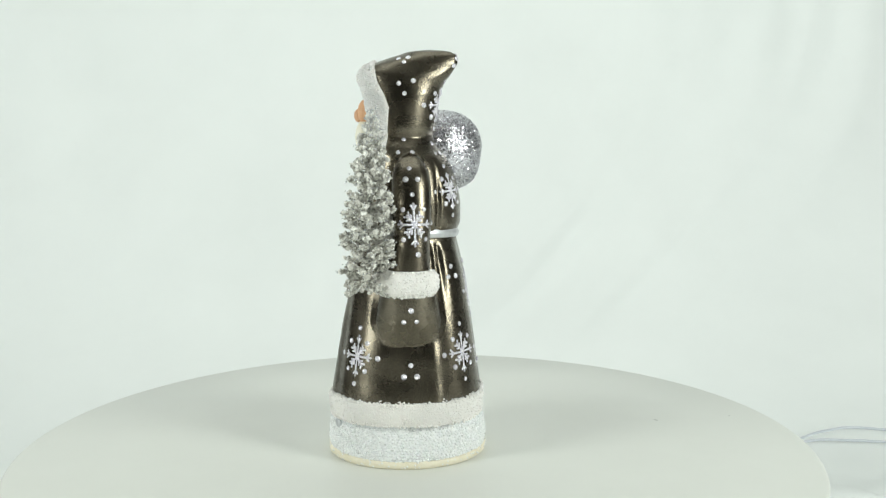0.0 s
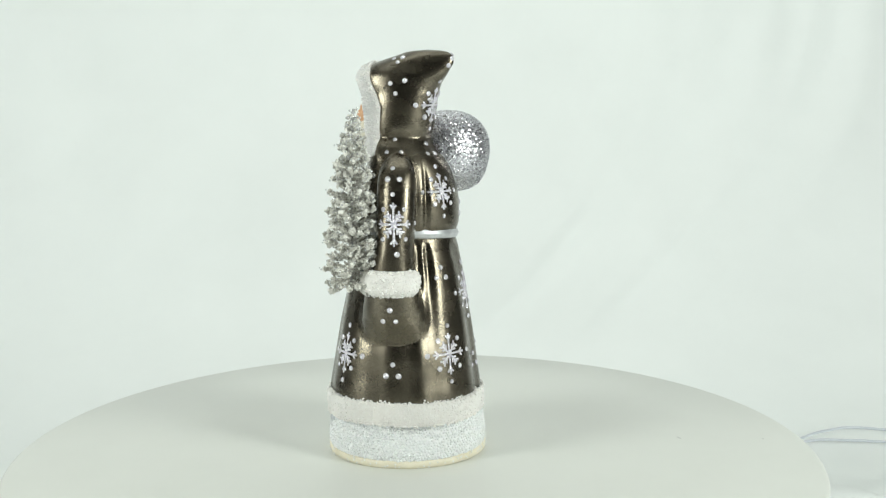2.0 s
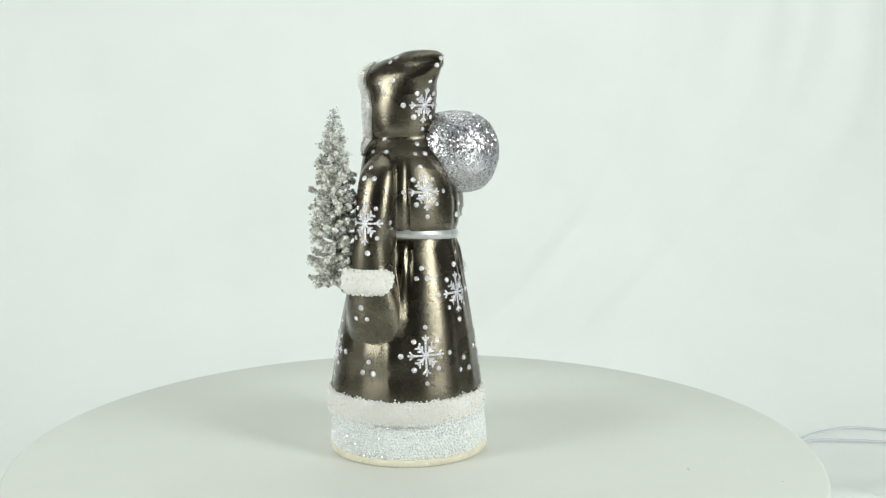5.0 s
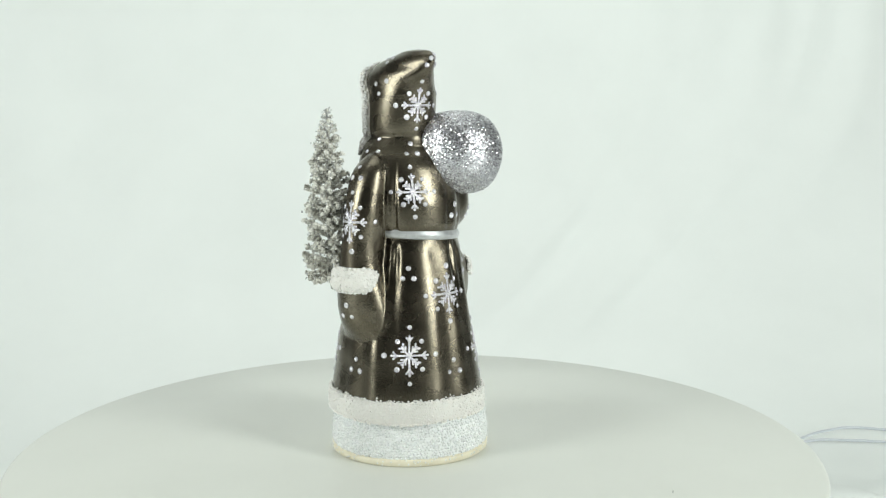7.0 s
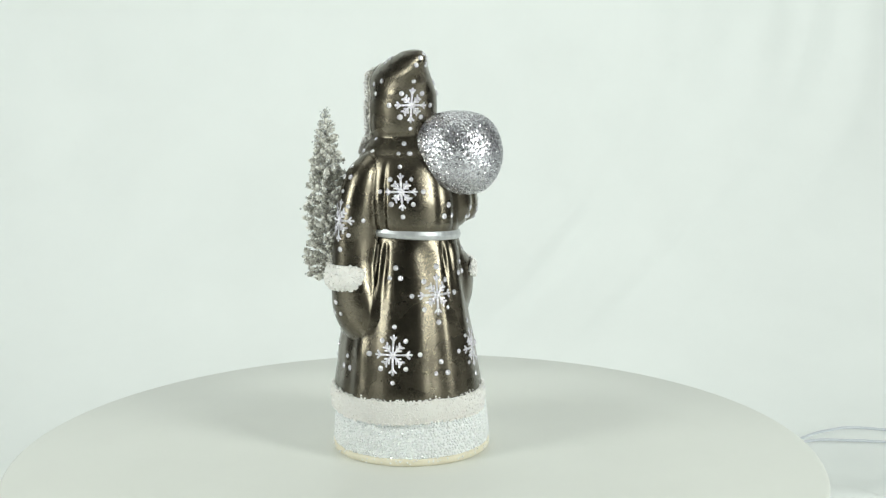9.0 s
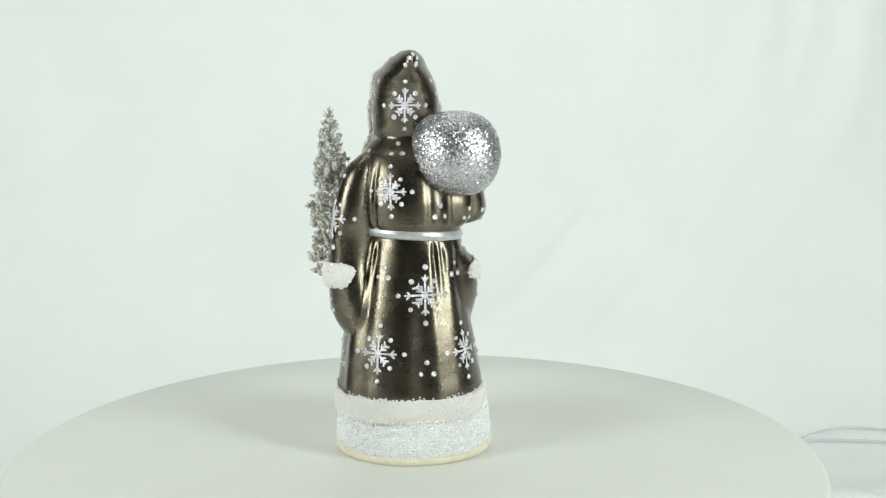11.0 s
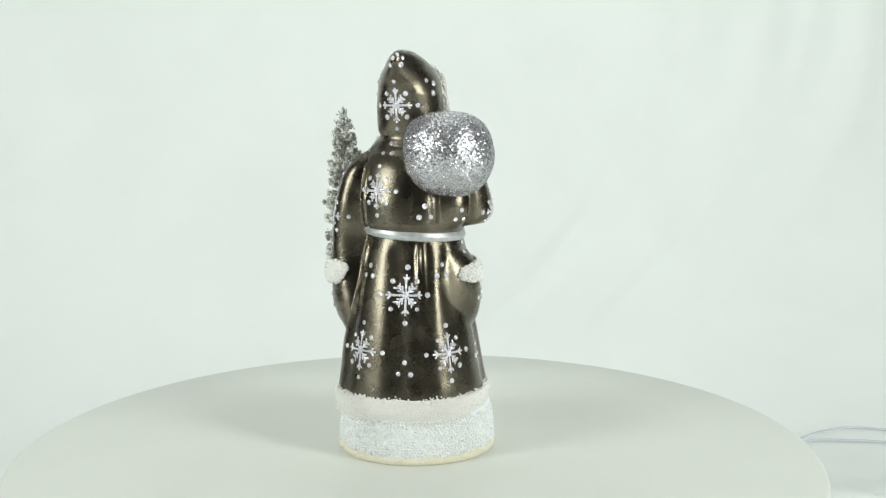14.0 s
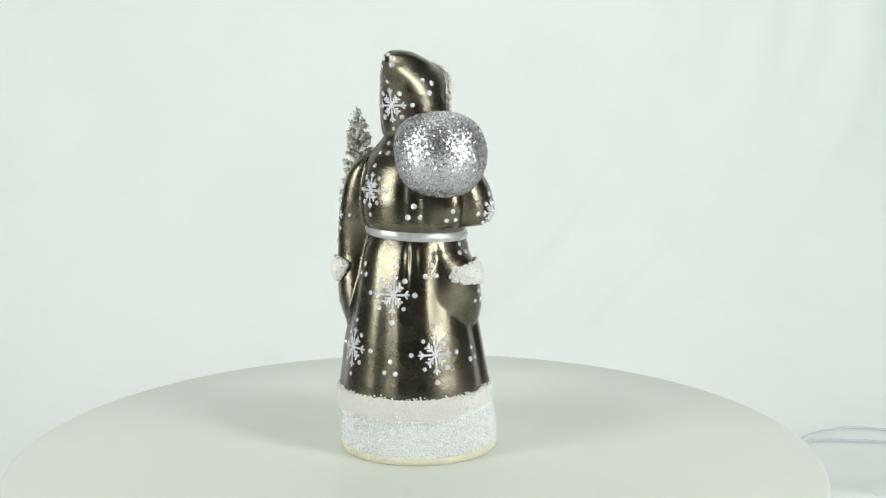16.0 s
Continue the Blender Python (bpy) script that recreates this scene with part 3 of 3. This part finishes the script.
def build_sack():
    sack = new("sack")
    tagged(sack, "round silver glitter sack on the figurine's back", "ornament")
    c, rad = np.array((19.2, 27.8, 206.2)), np.array((30.9, 30.9, 28.4))
    v, f = ball(5)

    def swell(d):
        out = 1 + 0.02 * np.sin(3.1 * d[:, 0] + 1) * np.cos(2.7 * d[:, 1]) + 0.015 * np.sin(5 * d[:, 2] + 2 * d[:, 1])
        box = (np.hypot(d[:, 0], d[:, 1]) ** 3.4 + np.abs(d[:, 2]) ** 3.4) ** (-1 / 3.4)
        cut = np.clip(-0.6 * d[:, 1] - 0.8 * d[:, 2] - 0.45, 0, 1)
        return out * (0.52 + 0.48 * box) - 0.16 * cut

    bag = Bag()
    bag.put(v * swell(v)[:, None] * rad + c, f)
    settle(part("body", bag.mesh("sack_body", SACK), sack))
    # loose flakes of glitter
    n = 17000
    d = rng.normal(size=(n, 3))
    d /= np.linalg.norm(d, axis=1, keepdims=True)
    p = d * swell(d)[:, None] * (rad + 0.25) + c
    bag = Bag()
    hexes(bag, p, d, 0.21, rng.uniform(0.25, 0.6, n))
    settle(part("glitter", bag.mesh("sack_glitter", SACK_GLITTER), sack, kind="stuff"))
    return sack


TREE_TIP, TREE_FOOT = np.array((-12.9, -55.9, 236.5)), np.array((-17.2, -53.5, 121.0))


def build_tree():
    """A bottle-brush tree: twisted wire, upswept bristle tufts, frost grains."""
    tree = new("bottle_brush_tree")
    tagged(tree, "small frosted silver-grey bottle-brush tree held upright", "ornament")
    bag = Bag()
    k = np.linspace(0, 1, 60)
    for turn in (0, math.pi):
        line = TREE_FOOT + (TREE_TIP - TREE_FOOT) * k[:, None] + np.stack([0.6 * np.cos(k * 90 + turn), 0.6 * np.sin(k * 90 + turn), 0 * k], -1)
        a = np.arange(6) * math.pi / 3
        bag.grid(line[:, None] + 0.6 * np.stack([np.cos(a), np.sin(a), 0 * a], -1)[None], 0, wrap=True)
    settle(part("trunk", bag.mesh("tree_trunk", WIRE), tree))
    crumbs, sizes, grains, gsizes = [], [], [], []
    tufts = 215
    for i in range(tufts):
        h = 1 - ((i + 0.5) / tufts) ** 0.74
        a = i * 2.39996 + rng.normal(0, 0.25)
        reach = np.interp(h, (0, 0.08, 0.3, 0.46, 0.63, 0.8, 0.93, 1), (15.5, 17.2, 16.6, 14.5, 11.2, 7.6, 4, 1)) * rng.uniform(0.72 + 0.2 * h, 1.12)
        root = TREE_FOOT + (TREE_TIP - TREE_FOOT) * h
        out = np.array((math.cos(a), 0.96 * math.sin(a), rng.uniform(0.05, 0.65) if h > 0.06 else rng.uniform(-0.35, 0.15)))
        m = max(4, int(reach * 1.0))
        for j in range(m):
            s = (j + 0.7) / m
            w = 0.3 + 0.95 * s * min(1, reach / 9)
            for _ in range(4 if s > 0.5 else 1):
                crumbs.append(root + out * reach * s + rng.normal(0, 0.5, 3) * w)
                sizes.append(rng.uniform(0.62, 1.3) * (0.75 + 0.45 * s) * min(1, 0.45 + reach / 12))
        for _ in range(9):
            grains.append(root + out * reach * rng.uniform(0.6, 1.05) + rng.normal(0, 1.1, 3))
            gsizes.append(rng.uniform(0.35, 0.8))
    crumbs, sizes = np.array(crumbs), np.array(sizes)
    bag = Bag()
    bv, bf = BALL1
    n = len(crumbs)
    rough = bv[None] * rng.uniform(0.55, 1.35, (n, len(bv), 1)) * rng.uniform(0.6, 1.5, (n, 1, 3))
    verts = (crumbs[:, None] + rough * sizes[:, None, None]).reshape(-1, 3)
    bag.put(verts, (bf[None] + (np.arange(n) * len(bv))[:, None, None]).reshape(-1, 3), 0, False)
    settle(part("bristles", bag.mesh("tree_bristles", BRISTLE), tree, kind="stuff"))
    bag = Bag()
    beads(bag, np.array(grains), np.array(gsizes), 0)
    settle(part("frost", bag.mesh("tree_frost", FROST), tree, "sparkling frost grains", "stuff"))
    return tree


def build_cable():
    cable = new("power_cord")
    tagged(cable, "thin clear grey power cord lying on the sheet", "cord")
    for rows in (((0.352, 0.265, -0.096), (0.404, 0.314, -0.096), (0.426, 0.326, -0.096), (0.446, 0.333, -0.096), (0.482, 0.324, -0.096), (0.882, 0.184, -0.096)),
                 ((0.350, 0.258, -0.096), (0.396, 0.292, -0.096), (0.429, 0.291, -0.096), (0.465, 0.284, -0.096), (0.865, 0.144, -0.096))):
        cu = bpy.data.curves.new("strand", "CURVE")
        cu.dimensions, cu.bevel_depth, cu.bevel_resolution = "3D", 0.0015, 3
        sp = cu.splines.new("BEZIER")
        sp.bezier_points.add(len(rows) - 1)
        rows = [(x * k, -0.75 + (y + 0.75) * k, 0.242 + (z - 0.242) * k) for x, y, z in rows for k in ((0.338 - dip(y + 0.12)) / 0.338,)]
        for bp, co in zip(sp.bezier_points, rows):
            bp.co, bp.handle_left_type, bp.handle_right_type = co, "AUTO", "AUTO"
        cu.materials.append(CORD)
        deps = bpy.context.evaluated_depsgraph_get()
        tmp = bpy.data.objects.new("strand", cu)
        me = bpy.data.meshes.new_from_object(tmp.evaluated_get(deps))
        bpy.data.objects.remove(tmp)
        part("strand", me, cable)
    return cable


build_room()
build_sheet()
turntable = build_turntable()
figure = new("figurine", figurine().mesh("figurine", ROBE, PEARL, TRIM, FLAKE, SILVER, FLESH, BEARD))
settle(figure)
tagged(figure, "hooded bronze-brown winter figurine with silver glitter snowflakes", "figurine")
base = build_base()
sack = build_sack()
tree = build_tree()
build_cable()


def motions():
    """The turntable turns, and carries what stands on it."""
    times = [0.5 * i for i in range(33)]
    spot = Vector(FIG_AT)
    walk(turntable, [(t, Matrix.Rotation(turned(t), 4, "Z")) for t in times])
    for thing in (base, figure, sack, tree):
        walk(thing, [(t, Matrix.Rotation(turned(t), 4, "Z") @ Matrix.Translation(spot)) for t in times])


motions()
